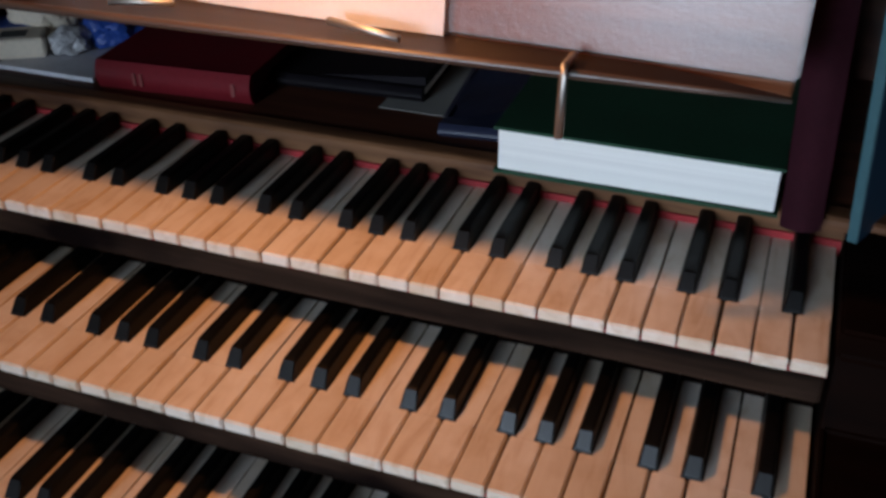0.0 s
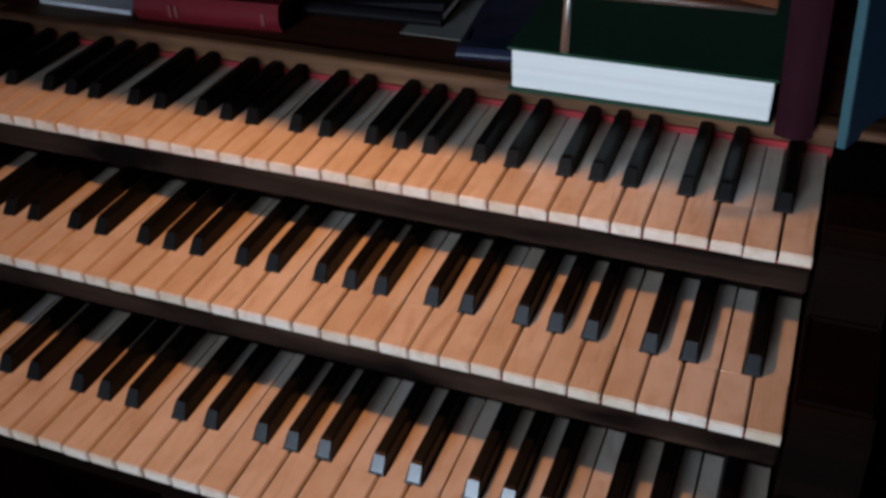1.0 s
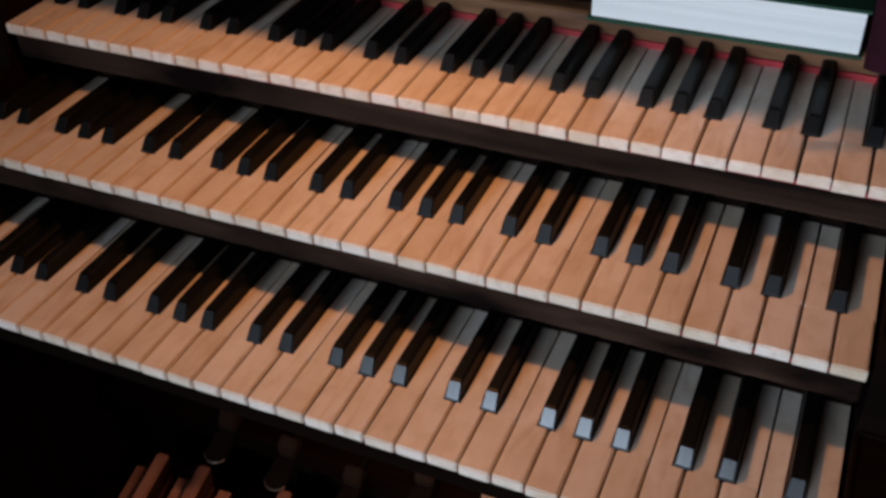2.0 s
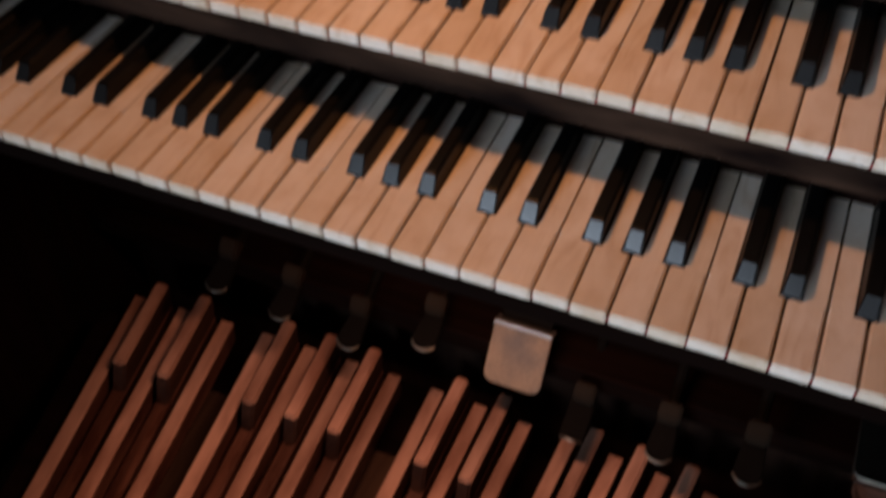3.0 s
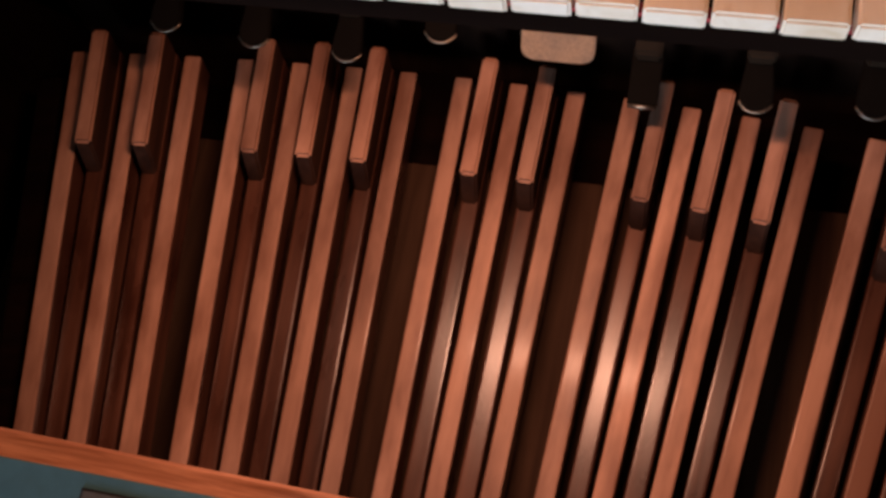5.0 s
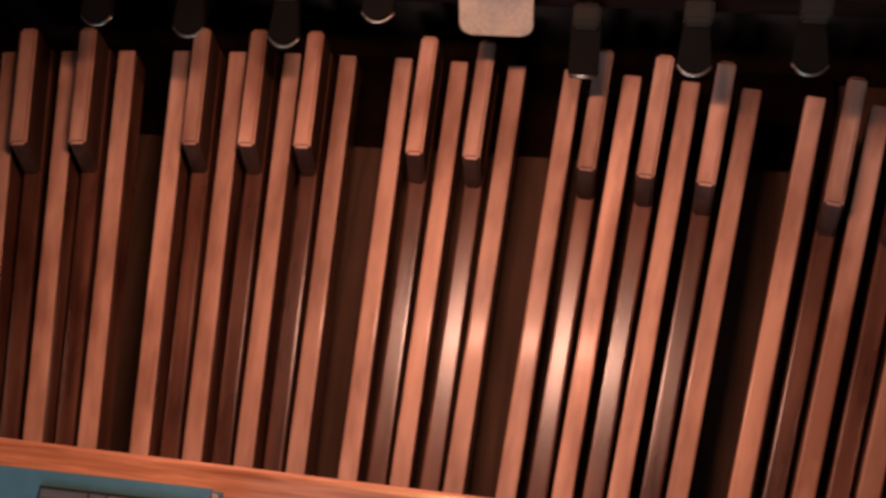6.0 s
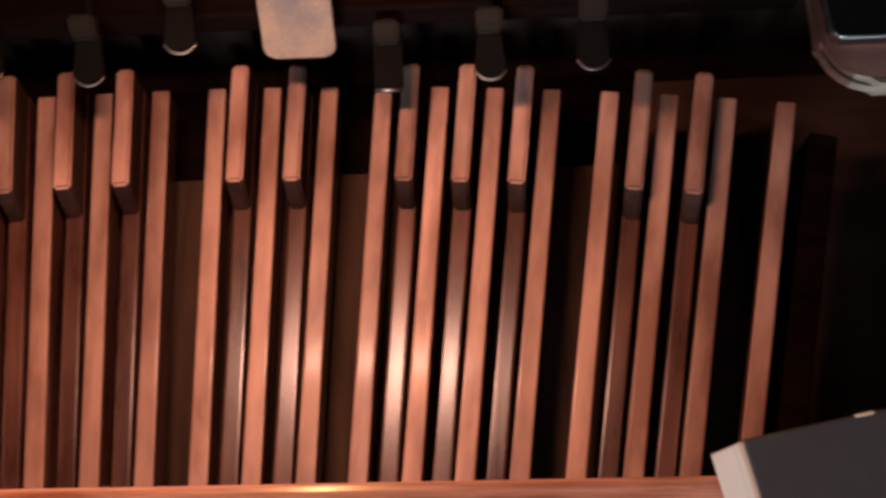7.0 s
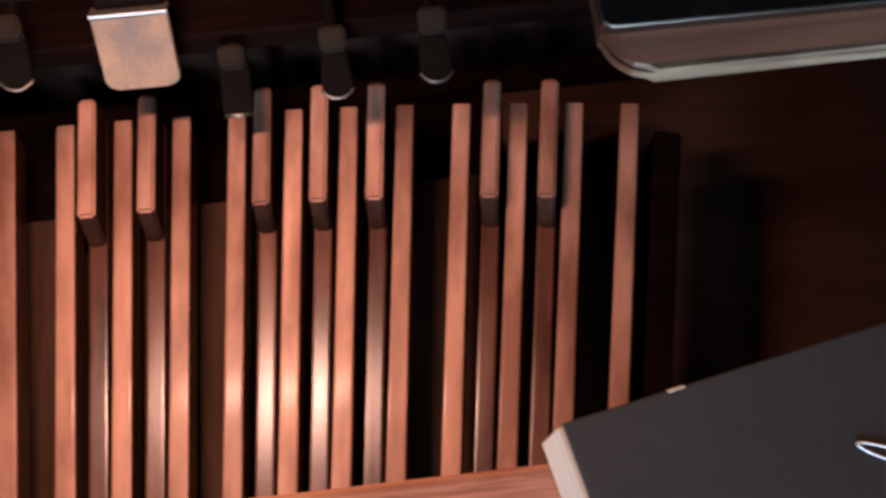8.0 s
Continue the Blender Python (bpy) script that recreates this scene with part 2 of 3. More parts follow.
# ---- the room ----
def room():
    for name, b, mat, label in (
        ("floor", (-3, 3, -2.8, 1.6, -0.06, 0.0), FLOORING, "dark wooden floorboards under the organ console"),
        ("wall_north", (-3, 3, 1.6, 1.7, 0, 2.9), PLASTER, "plain plaster wall behind the organ"),
        ("wall_west", (-3.1, -3, -2.8, 1.7, 0, 2.9), PLASTER, "plain plaster side wall of the room"),
        ("wall_east", (3, 3.1, -2.8, 1.7, 0, 2.9), PLASTER, "plain plaster side wall of the room"),
        ("ceiling", (-3.1, 3.1, -2.9, 1.7, 2.9, 3.0), PLASTER, "plain plaster ceiling of the room"),
    ):
        tagged(new(name, box(name, *b, mat, 0)), label, "wall" if "wall" in name else name, kind="structure")
    bm = bmesh.new()
    for x0, x1, z0, z1 in ((-3.1, -1.27, 0, 2.9), (-0.17, 3.1, 0, 2.9), (-1.27, -0.17, 0, 0.75), (-1.27, -0.17, 2.1, 2.9)):
        piece = box_bm(x0, x1, -2.9, -2.8, z0, z1)
        me = bpy.data.meshes.new("piece")
        piece.to_mesh(me)
        piece.free()
        bm.from_mesh(me)
        bpy.data.meshes.remove(me)
    tagged(new("wall_south", finish("wall_south", bm, PLASTER)), "plain plaster wall with a window opening", "wall", kind="structure")


room()

# ---- the console ----
P = 0.0235          # pitch of the white keys
NKEYS = 33          # white keys, C to G
LEFT = -P * NKEYS
MANUALS = (("choir", 0.0, 0.900), ("great", 0.1126, 0.9672), ("swell", 0.2214, 1.0321))
KEY_LEN = 0.1485
BACK = 0.3699


def console():
    c = base("organ_console", pose(0, 0, 0), "dark stained mahogany organ console with three stepped manuals", "organ console")
    for x0, x1 in ((LEFT - 0.30, LEFT - 0.26), (0.80, 0.84)):
        part("side_panel", box("side_panel", x0, x1, 0.02, 0.95, 0.0, 1.55, CASE_UP, 0.004), c)
    part("knee_panel", box("knee_panel", LEFT - 0.26, 0.80, 0.46, 0.50, 0.0, 0.84, KNEE, 0.002), c, label="dull brown knee panel")
    part("back_panel", box("back_panel", LEFT - 0.26, 0.80, 0.91, 0.95, 0.0, 1.55, CASE_UP, 0.002), c)
    part("keybed", box("keybed", LEFT - 0.26, 0.80, 0.075, 0.91, 0.815, 0.862, CASE, 0.004), c)
    # cheeks beside the keys, rising in three steps
    for x0, x1 in ((0.0025, 0.052), (LEFT - 0.0525, LEFT - 0.0025)):
        prof = [(0.004, 0.862), (0.004, 0.902), (0.020, 0.918), (0.108, 0.918), (0.116, 0.975), (0.128, 0.986), (0.217, 0.986), (0.226, 1.038), (0.240, 1.048), (0.371, 1.048), (0.371, 0.862)]
        bm = prism_bm(prof, "x", x0, x1)
        bmesh.ops.bevel(bm, geom=[e for e in bm.edges], offset=0.0025, segments=2, affect="EDGES")
        part("key_cheek", finish("key_cheek", bm, CASE), c)
    for x0, x1 in ((0.0545, 0.42), (LEFT - 0.26, LEFT - 0.0545)):
        part("stop_jamb", box("stop_jamb", x0, x1, 0.42, 0.46, 0.862, 1.40, CASE_UP, 0.003), c)
    # strip behind the top manual, book shelf and its back
    part("key_strip", box("key_strip", LEFT - 0.0525, 0.052, 0.3725, 0.396, 1.02, 1.0545, STRIP, 0.006, 3), c, label="worn lighter oak strip behind the keys")
    part("felt_strip", box("felt_strip", LEFT - 0.002, 0.002, 0.3695, 0.3722, 1.025, 1.0375, FELT, 0.0005), c, label="red felt strip")
    part("book_shelf", box("book_shelf", LEFT - 0.26, 0.80, 0.3965, 0.66, 1.035, 1.0525, SHELF_WOOD, 0.001), c)
    part("shelf_back", box("shelf_back", LEFT - 0.26, 0.80, 0.66, 0.68, 1.035, 1.55, PANEL, 0.001), c)
    part("console_top", box("console_top", LEFT - 0.30, 0.46, 0.55, 0.97, 1.55, 1.58, CASE, 0.004), c)
    return c


console()


def key_slot(k):
    """Where a black key sits on the boundary k: its shift from the boundary, or None."""
    return {1: -0.0022, 3: 0.0022, 4: -0.0022, 6: 0.0024, 0: 0.0}.get(k % 7) if 0 < k < NKEYS else None


def natural_mesh(lc, rc):
    """A white key, its middle at x = 0, front edge at y = 0, top at z = 0; lc, rc: what the black keys cut off the tail."""
    h, g = P / 2, 0.00085
    head = 0.0515
    bm = bmesh.new()
    tail = [(h - max(g, rc), head + 0.0001), (h - max(g, rc), KEY_LEN), (-h + max(g, lc), KEY_LEN), (-h + max(g, lc), head + 0.0001)]
    # head and tail plates with a hairline joint between
    for pts in ([(-h + g, 0), (h - g, 0), (h - g, head), (-h + g, head)], tail):
        plate = prism_bm(pts, "z", -0.0095, 0.0)
        edges = [e for e in plate.edges if all(v.co.z > -0.001 for v in e.verts) or all(v.co.y < 0.001 for v in e.verts)]
        edges = [e for e in edges if pts is tail or not all(v.co.y > head - 0.001 for v in e.verts)]
        bmesh.ops.bevel(plate, geom=edges, offset=0.0011 if pts is not tail else 0.00015, segments=2, affect="EDGES")
        me = bpy.data.meshes.new("plate")
        plate.to_mesh(me)
        plate.free()
        bm.from_mesh(me)
        bpy.data.meshes.remove(me)
    return finish("natural_key", bm, IVORY)


def sharp_mesh():
    """A black key: front foot at y = 0, standing on z = 0."""
    bm = bmesh.new()
    L, H, wb, wt = KEY_LEN - 0.0515, 0.0125, 0.0062, 0.0050
    rows = []
    for y, w1, z1, crown in ((0.0, wb * 0.98, 0.0006, 0.0), (0.0008, wb * 0.95, 0.0019, 0.0), (0.0062, wt * 1.10, 0.0086, 0.0011), (0.0080, wt * 1.02, 0.0104, 0.0019), (0.0106, wt, H - 0.0004, 0.0009), (L, wt, H, 0.0009)):
        rows.append([bm.verts.new(c) for c in ((-wb, y, 0.0), (-w1, y, z1), (-w1 * 0.8, y, z1 + crown), (w1 * 0.8, y, z1 + crown), (w1, y, z1), (wb, y, 0.0))])
    for a, b in zip(rows, rows[1:]):
        for i in range(5):
            bm.faces.new((a[i], a[i + 1], b[i + 1], b[i]))
        bm.faces.new((a[5], a[0], b[0], b[5]))
    bm.faces.new(rows[0])
    bm.faces.new(rows[-1])
    bmesh.ops.bevel(bm, geom=[e for e in bm.edges if abs(e.verts[0].co.y - e.verts[1].co.y) > 0.02 and min(e.verts[0].co.z, e.verts[1].co.z) > 0.005], offset=0.0008, segments=2, affect="EDGES")
    bmesh.ops.recalc_face_normals(bm, faces=bm.faces)
    for f in bm.faces:
        f.material_index = 1 if f.normal.y < -0.5 and 0.0009 < f.calc_center_median().y < 0.0080 and abs(f.calc_center_median().x) < 0.001 else 0
    return finish("sharp_key", bm, (EBONY, EBONY_FRONT))


def manual(name, y, z, cache, sharp):
    m = base("organ_manual", pose(0, y, z), f"{name} manual keyboard with old ivory naturals and ebony sharps", "keyboard", "three stepped organ manuals")
    for k in range(NKEYS):
        cut = []
        for b, side in ((k + 1, 1), (k, -1)):
            s = key_slot(b)
            # how far the black key on this boundary reaches into the key
            cut.append(0.0 if s is None else 0.0062 + 0.0008 + side * s)
        key = tuple(round(c, 4) for c in cut)
        if key not in cache:
            cache[key] = natural_mesh(*key)
        wob = random.uniform(-0.0004, 0.0004)
        part("natural_key", cache[key], m, pose(-P * (k + 0.5) + random.uniform(-0.0003, 0.0003), random.uniform(-0.0004, 0.0004), wob))
        s = key_slot(k)
        if s is not None:
            part("sharp_key", sharp, m, pose(-P * k + s, 0.0515, random.uniform(-0.0005, 0.0003)))
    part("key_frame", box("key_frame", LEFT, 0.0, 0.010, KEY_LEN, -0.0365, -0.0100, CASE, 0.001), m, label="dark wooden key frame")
    part("thumping_felt", box("thumping_felt", LEFT, 0.0, 0.0050, 0.0098, -0.0125, -0.0100, FELT, 0.0005), m, label="thin red felt under the keys")
    return m


CACHE, SHARP = {}, sharp_mesh()
for nm, ky, kz in MANUALS:
    manual(nm, ky, kz, CACHE, SHARP)


def key_slip(y, z, h, label, mat=SLIP):
    s = new("key_slip", box("key_slip", LEFT, 0.0, y, y + 0.012, z - h, z, mat, 0.003, 3))
    return tagged(s, label, "key slip", "key slips below the manuals")


key_slip(0.1126 + 0.008, 0.9672 - 0.0130, 0.0245, "worn dark wooden slip under the middle manual")
key_slip(0.2214 + 0.008, 1.0321 - 0.0130, 0.0245, "worn dark wooden slip under the top manual")
key_slip(0.012, 0.900 - 0.0130, 0.0245, "dark wooden slip under the lowest manual", CASE)
for y0, z0, z1 in ((0.1500, 0.884, 0.9300), (0.2625, 0.951, 0.9948)):
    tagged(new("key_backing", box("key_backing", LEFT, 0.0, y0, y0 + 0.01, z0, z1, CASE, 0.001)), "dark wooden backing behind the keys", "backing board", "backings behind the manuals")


# ---- music desk ----
LEDGE_Y, LEDGE_Z = 0.250, 1.190
# askew to the keys, then scaled about the camera's eye to fit the view
DESK_FIT = Matrix.Translation((-0.003, -0.0171, 0.077)) @ Matrix.Scale(0.946, 4) @ Matrix.Translation((-0.052, LEDGE_Y, 0)) @ Matrix.Rotation(radians(-3.3), 4, "Z") @ Matrix.Translation((0.052, -LEDGE_Y, 0))
LEAN = math.tan(radians(10))


def brass_clip(name, points, label):
    """A flat brass music clip with a rounded end."""
    bm = tube_bm(points, 0.0029, 10)
    ob = new(name, finish(name, bm, BRASS, True))
    ob.matrix_basis = DESK_FIT
    return tagged(ob, label, "music clip", "brass clips on the music desk")


def music_desk():
    d = base("music_desk", DESK_FIT, "polished mahogany music desk with a grooved ledge", "music desk")
    y, z = LEDGE_Y, LEDGE_Z
    x0, x1 = LEFT - 0.10, -0.052
    # the ledge widens towards the bass end, slanted to fit the camera's view
    slant = math.tan(radians(4.2))
    front = lambda x: y + 0.008 + (x - x1) * slant
    plan = [(x0, front(x0)), (x1, front(x1)), (x1, y + 0.013)] + [(x1 - 0.012 * i, y + 0.013 + 0.019 * math.sin(radians(10 * i)) ** 1.3) for i in range(1, 10)] + [(x0, y + 0.032)]
    bm = prism_bm(plan, "z", z - 0.0050, z - 0.002)
    bmesh.ops.bevel(bm, geom=bm.edges[:], offset=0.001, segments=2, affect="EDGES")
    part("ledge", finish("ledge", bm, LEDGE_WOOD), d, label="brown wooden ledge")
    part("nosing", finish("nosing", tube_bm([(x, front(x) + 0.001, z - 0.003) for x in (x0, x0 / 2, x1 - 0.12, x1 - 0.05, x1)], 0.0034, 12, (0.0034, 0.0034, 0.0033, 0.0022, 0.0012)), NOSING, True), d, label="rounded paler nosing of the ledge")
    t = LEAN
    h = 0.33
    prof = [(y + 0.0325, z - 0.001), (y + 0.0325 + h * t, z + h), (y + 0.046 + h * t, z + h), (y + 0.046, z - 0.001)]
    bm = prism_bm(prof, "x", LEFT - 0.10, -0.052)
    bmesh.ops.bevel(bm, geom=bm.edges[:], offset=0.002, segments=2, affect="EDGES")
    part("desk_panel", finish("desk_panel", bm, PANEL), d, label="polished reddish desk panel with speckled varnish")
    for x in (LEFT - 0.08, -0.40):
        part("desk_bracket", box("desk_bracket", x, x + 0.03, y + 0.05, 0.71, z - 0.02, z + 0.02, CASE, 0.003), d)
    part("desk_rail", box("desk_rail", x0, x1 - 0.002, y + 0.0345, y + 0.046, z - 0.012, z - 0.0015, STRIP, 0.002), d, label="orange brown rail under the desk panel")
    return d


music_desk()
LY, LZ = LEDGE_Y, LEDGE_Z
brass_clip("music_clip", [(-0.1875, LY + 0.018, LZ + 0.002), (-0.1858, LY - 0.0050, LZ + 0.0030), (-0.1858, LY - 0.0075, LZ - 0.002), (-0.1865, LY - 0.0085, LZ - 0.044)], "brass music clip hanging down over the ledge")
brass_clip("music_clip", [(-0.357, LY + 0.0060, LZ + 0.006), (-0.328, LY + 0.0005, LZ + 0.006), (-0.299, LY - 0.005, LZ + 0.005)], "brass music clip lying along the ledge")
brass_clip("music_clip", [(-0.523, LY - 0.018, LZ + 0.006), (-0.50, LY - 0.010, LZ + 0.006), (-0.478, LY - 0.003, LZ + 0.006)], "brass music clip lying along the ledge")


def sheet():
    t = LEAN
    y, z = LEDGE_Y + 0.0270, LEDGE_Z - 0.0012
    bm = bmesh.new()
    n = 10
    rows = []
    for i in range(n + 1):
        u = i / n
        x = -0.64 + 0.359 * u
        bow = 0.002 * math.sin(math.pi * u) + 0.0012
        rows.append([bm.verts.new((x, y + h * t - bow, z + h)) for h in (0.0, 0.10, 0.20, 0.29)])
    for a, b in zip(rows, rows[1:]):
        for k in range(3):
            bm.faces.new((a[k], a[k + 1], b[k + 1], b[k]))
    bmesh.ops.solidify(bm, geom=bm.faces[:], thickness=0.0006)
    sh = new("sheet_music", finish("sheet_music", bm, WHITE_PAPER))
    sh.matrix_basis = DESK_FIT
    tagged(sh, "bright white sheet of paper standing on the music desk", "sheet music")


sheet()


# ---- pedals ----
CX, STEP, APEX, TURN, CURVE = -0.4336, 0.0250, -2.2817, 0.0282, 0.188
Z_NAT, Z_SHARP, R_SHARP, R_FAR, R_HEEL = 0.160, 0.190, 2.5250, 2.663, 1.932


# how far each natural stands off even spacing, in tenths of a millimetre
UNEVEN = (0, 11, 13, 2, 5, 3, 8, 14, 16, 32, 25, 35, 28, 28, 32, 35, 15, -16)


def pedal_pose(k, r, z):
    lo, hi = UNEVEN[int(k)], UNEVEN[min(int(k + 0.5), 17)]
    th = STEP * (k - 8.5) + (lo + hi) * 0.5e-4 / 2.2
    side = r * math.sin(th)
    x, y = CX + r * math.sin(th + TURN), APEX + r * math.cos(th + TURN)
    tilt = math.atan(2 * CURVE * side)
    return Matrix.Translation((x, y, z + CURVE * (2.506 * math.sin(th)) ** 2)) @ Matrix.Rotation(-(th + TURN), 4, "Z") @ Matrix.Rotation(-tilt, 4, "Y")


def shade_sides(name, bm, side=STEM):
    """Pale worn tops; the shade on sides and fronts is put into a darker colour."""
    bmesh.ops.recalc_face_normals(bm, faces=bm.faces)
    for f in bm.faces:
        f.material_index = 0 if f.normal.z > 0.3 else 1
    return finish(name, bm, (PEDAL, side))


def pedalboard():
    pb = base("pedalboard", pose(0, 0, 0), "radiating concave oak organ pedalboard with thirty pedals", "pedalboard")
    w = 0.0103
    L = R_FAR - R_HEEL
    bm = box_bm(-w, w, 0, L, -0.045, 0, 0.0028, 3)
    nat = shade_sides("natural_pedal", bm)
    Ls = R_SHARP + 0.154 - R_HEEL
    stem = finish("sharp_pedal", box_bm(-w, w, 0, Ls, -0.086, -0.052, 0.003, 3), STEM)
    f = R_SHARP - R_HEEL
    prof = [(f - 0.014, -0.0525), (f + 0.001, 0.0), (f + 0.149, 0.0), (f + 0.154, -0.005), (f + 0.154, -0.0525)]
    bm = prism_bm(prof, "x", -0.0098, 0.0094)
    bmesh.ops.bevel(bm, geom=[e for e in bm.edges], offset=0.0028, segments=3, affect="EDGES")
    block = shade_sides("playing_block", bm, BLOCK_SHADE)
    for k in range(18):
        part("natural_pedal", nat, pb, pedal_pose(k, R_HEEL, Z_NAT))
    for k in (0.5, 1.5, 3.5, 4.5, 5.5, 7.5, 8.5, 10.5, 11.5, 12.5, 14.5, 15.5):
        s = part("sharp_pedal", stem, pb, pedal_pose(k, R_HEEL, Z_SHARP), "dark brown lower bar of a sharp pedal")
        part("playing_block", block, s, None, "raised varnished oak sharp")
    for k, w in ((-0.72, 0.016), (17.72, 0.016)):
        rail = box("side_rail", -w, w, 0.0, R_FAR - R_HEEL - 0.02, -0.11, -0.03, CASE, 0.004)
        th = STEP * (k - 8.5)
        m = Matrix.Translation((CX + R_HEEL * math.sin(th + TURN), APEX + R_HEEL * math.cos(th + TURN), Z_NAT + CURVE * (2.506 * math.sin(th)) ** 2)) @ Matrix.Rotation(-(th + TURN), 4, "Z")
        part("side_rail", rail, pb, m, "dark side rail of the pedal frame")
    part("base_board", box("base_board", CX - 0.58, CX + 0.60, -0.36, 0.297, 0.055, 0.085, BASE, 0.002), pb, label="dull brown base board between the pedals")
    # black board added to stand in for deep shade behind the base board
    part("rear_board", box("rear_board", CX - 0.60, CX + 0.50, 0.299, 0.458, 0.006, 0.030, CASE, 0.002), pb, label="black board painting the shade in the pedal well")
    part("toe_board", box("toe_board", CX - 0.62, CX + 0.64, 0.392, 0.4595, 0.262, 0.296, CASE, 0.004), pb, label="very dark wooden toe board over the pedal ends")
    part("heel_rail", box("heel_rail", CX - 0.62, CX + 0.64, -0.42, -0.362, 0.0, 0.15, CASE, 0.004), pb)
    return pb


pedalboard()


# ---- bench ----
def bench():
    b = base("organ_bench", pose(0, -0.0064, 0, 0, 0, -0.85), "varnished oak organ bench with a straight grained front edge", "bench")
    bm = box_bm(-1.02, 0.36, -0.50, -0.158, 0.612, 0.642, 0.005, 3)
    part("seat", finish("seat", bm, BENCH), b)
    for x in (-0.98, 0.28):
        part("bench_end", box("bench_end", x, x + 0.04, -0.48, -0.19, 0.0, 0.6115, BENCH, 0.004), b)
    part("stretcher", box("stretcher", -0.94, 0.28, -0.36, -0.33, 0.25, 0.33, BENCH, 0.004), b)


bench()


# ---- books ----
def book(name, label, m, w, d, h, cover, spine="left", board=0.0028, over=0.003, category="book", pages=PAGES):
    """A closed book lying flat: w across, d deep, h thick; front edge at y = 0, left edge at x = 0, resting on z = 0."""
    b = base(name, m, label, category)
    part("page_block", box("page_block", over, w - over, over, d - over, board, h - board, pages, 0.0008, 1), b, label="white page edges")
    part("cover_board", box("cover_board", 0, w, 0, d, 0, board, cover, 0.0008, 2), b)
    part("cover_board", box("cover_board", 0, w, 0, d, h - board, h, cover, 0.0008, 2), b)
    t = 0.003
    if spine == "left":
        sp = box("spine", -t, over - 0.0005, 0, d, 0, h, cover, 0.0012, 2)
    elif spine == "right":
        sp = box("spine", w - over + 0.0005, w + t, 0, d, 0, h, cover, 0.0012, 2)
    elif spine == "front":
        n = 8
        prof = [(over, 0)] + [(over - 0.004 - 0.006 * math.sin(math.pi * i / n), h * i / n) for i in range(n + 1)] + [(over, h)]
        sp = finish("spine", prism_bm(prof, "x", 0, w), cover)
    else:
        sp = box("spine", 0, w, d - over + 0.0005, d + t, 0, h, cover, 0.0012, 2)
    part("spine", sp, b)
    return b


def bar(parent, x0, x1, y0, y1, z, mat, name="title_bar", label=""):
    """A thin printed bar lying on a top face."""
    return part(name, box(name, x0, x1, y0, y1, z, z + 0.0004, mat, 0), parent, None, label)


SHELF = 1.0525
hb = book("hymn_book", "thick green cloth book with white page edges on the shelf", pose(-0.262, 0.3535, 1.0568, 0, 0, 0), 0.216, 0.17, 0.040, GREEN, "back")
rb = book("red_book", "thick red cloth bound book lying spine forward on the shelf", pose(-0.668, 0.405, SHELF, 0, 0, 4), 0.158, 0.20, 0.028, RED_CLOTH, "front", pages=SHADED_EDGES)
for x0, w in ((0.040, 0.003), (0.047, 0.003), (0.140, 0.0035)):
    part("gilt_bar", box("gilt_bar", x0, x0 + w, -0.0082, -0.0068, 0.008, 0.020, GILT, 0), rb, None, "faded gilt bar on the spine")

fb = book("black_folder", "flat black leatherette folder lying on the shelf", pose(-0.530, 0.463, SHELF + 0.001, 0, 0, 3), 0.165, 0.15, 0.013, BLACK_BOOK, "front", board=0.002, over=0.002, category="folder")
part("flap", finish("flap", prism_bm([(0.06, 0.0131), (0.165, 0.0131), (0.165, 0.0215)], "y", 0.004, 0.14), BLACK_BOOK), fb, None, "lifted corner of the folder")
tagged(new("loose_paper", box("loose_paper", -0.40, -0.315, 0.447, 0.58, SHELF + 0.0002, SHELF + 0.0009, CREAM_GREY, 0)), "greyish loose paper under the black folder", "paper")

nb = book("navy_book", "small navy glossy notebook with a curling cover", pose(-0.328, 0.412, SHELF, 0, 0, 6), 0.058, 0.13, 0.012, NAVY, "front", board=0.0018, over=0.002, category="notebook")


def curl():
    bm, rows = bmesh.new(), []
    for i in range(9):
        u = i / 8
        z = 0.0122 + 0.016 * u * u
        rows.append([bm.verts.new((0.004 + 0.060 * u, y, z + (0.004 * u if y > 0.06 else 0))) for y in (0.012, 0.06, 0.125)])
    for a, b in zip(rows, rows[1:]):
        for k in range(2):
            bm.faces.new((a[k], a[k + 1], b[k + 1], b[k]))
    bmesh.ops.solidify(bm, geom=bm.faces[:], thickness=0.0008)
    return finish("curled_cover", bm, NAVY, True)


part("curled_cover", curl(), nb, None, "curling navy cover")

# upright books at the end of the shelf
def upright(name, label, m, w, d, h, cover):
    """A book standing with its spine to the front: w thick, d deep, h high."""
    b = base(name, m, label, "book")
    n = 10
    prof = [(0.0, 0.006)] + [(w * i / n, 0.006 - 0.0065 * math.sin(math.pi * i / n)) for i in range(1, n)] + [(w, 0.006), (w, 0.009), (0, 0.009)]
    part("spine", finish("spine", prism_bm(prof, "z", 0, h), cover), b)
    for x in (0, w - 0.0025):
        part("cover_board", box("cover_board", x, x + 0.0025, 0.0092, d, 0, h, cover, 0.0008), b)
    part("page_block", box("page_block", 0.003, w - 0.003, 0.0095, d - 0.004, 0.003, h - 0.003, PAGES, 0.0005), b, None, "white page edges")
    return b


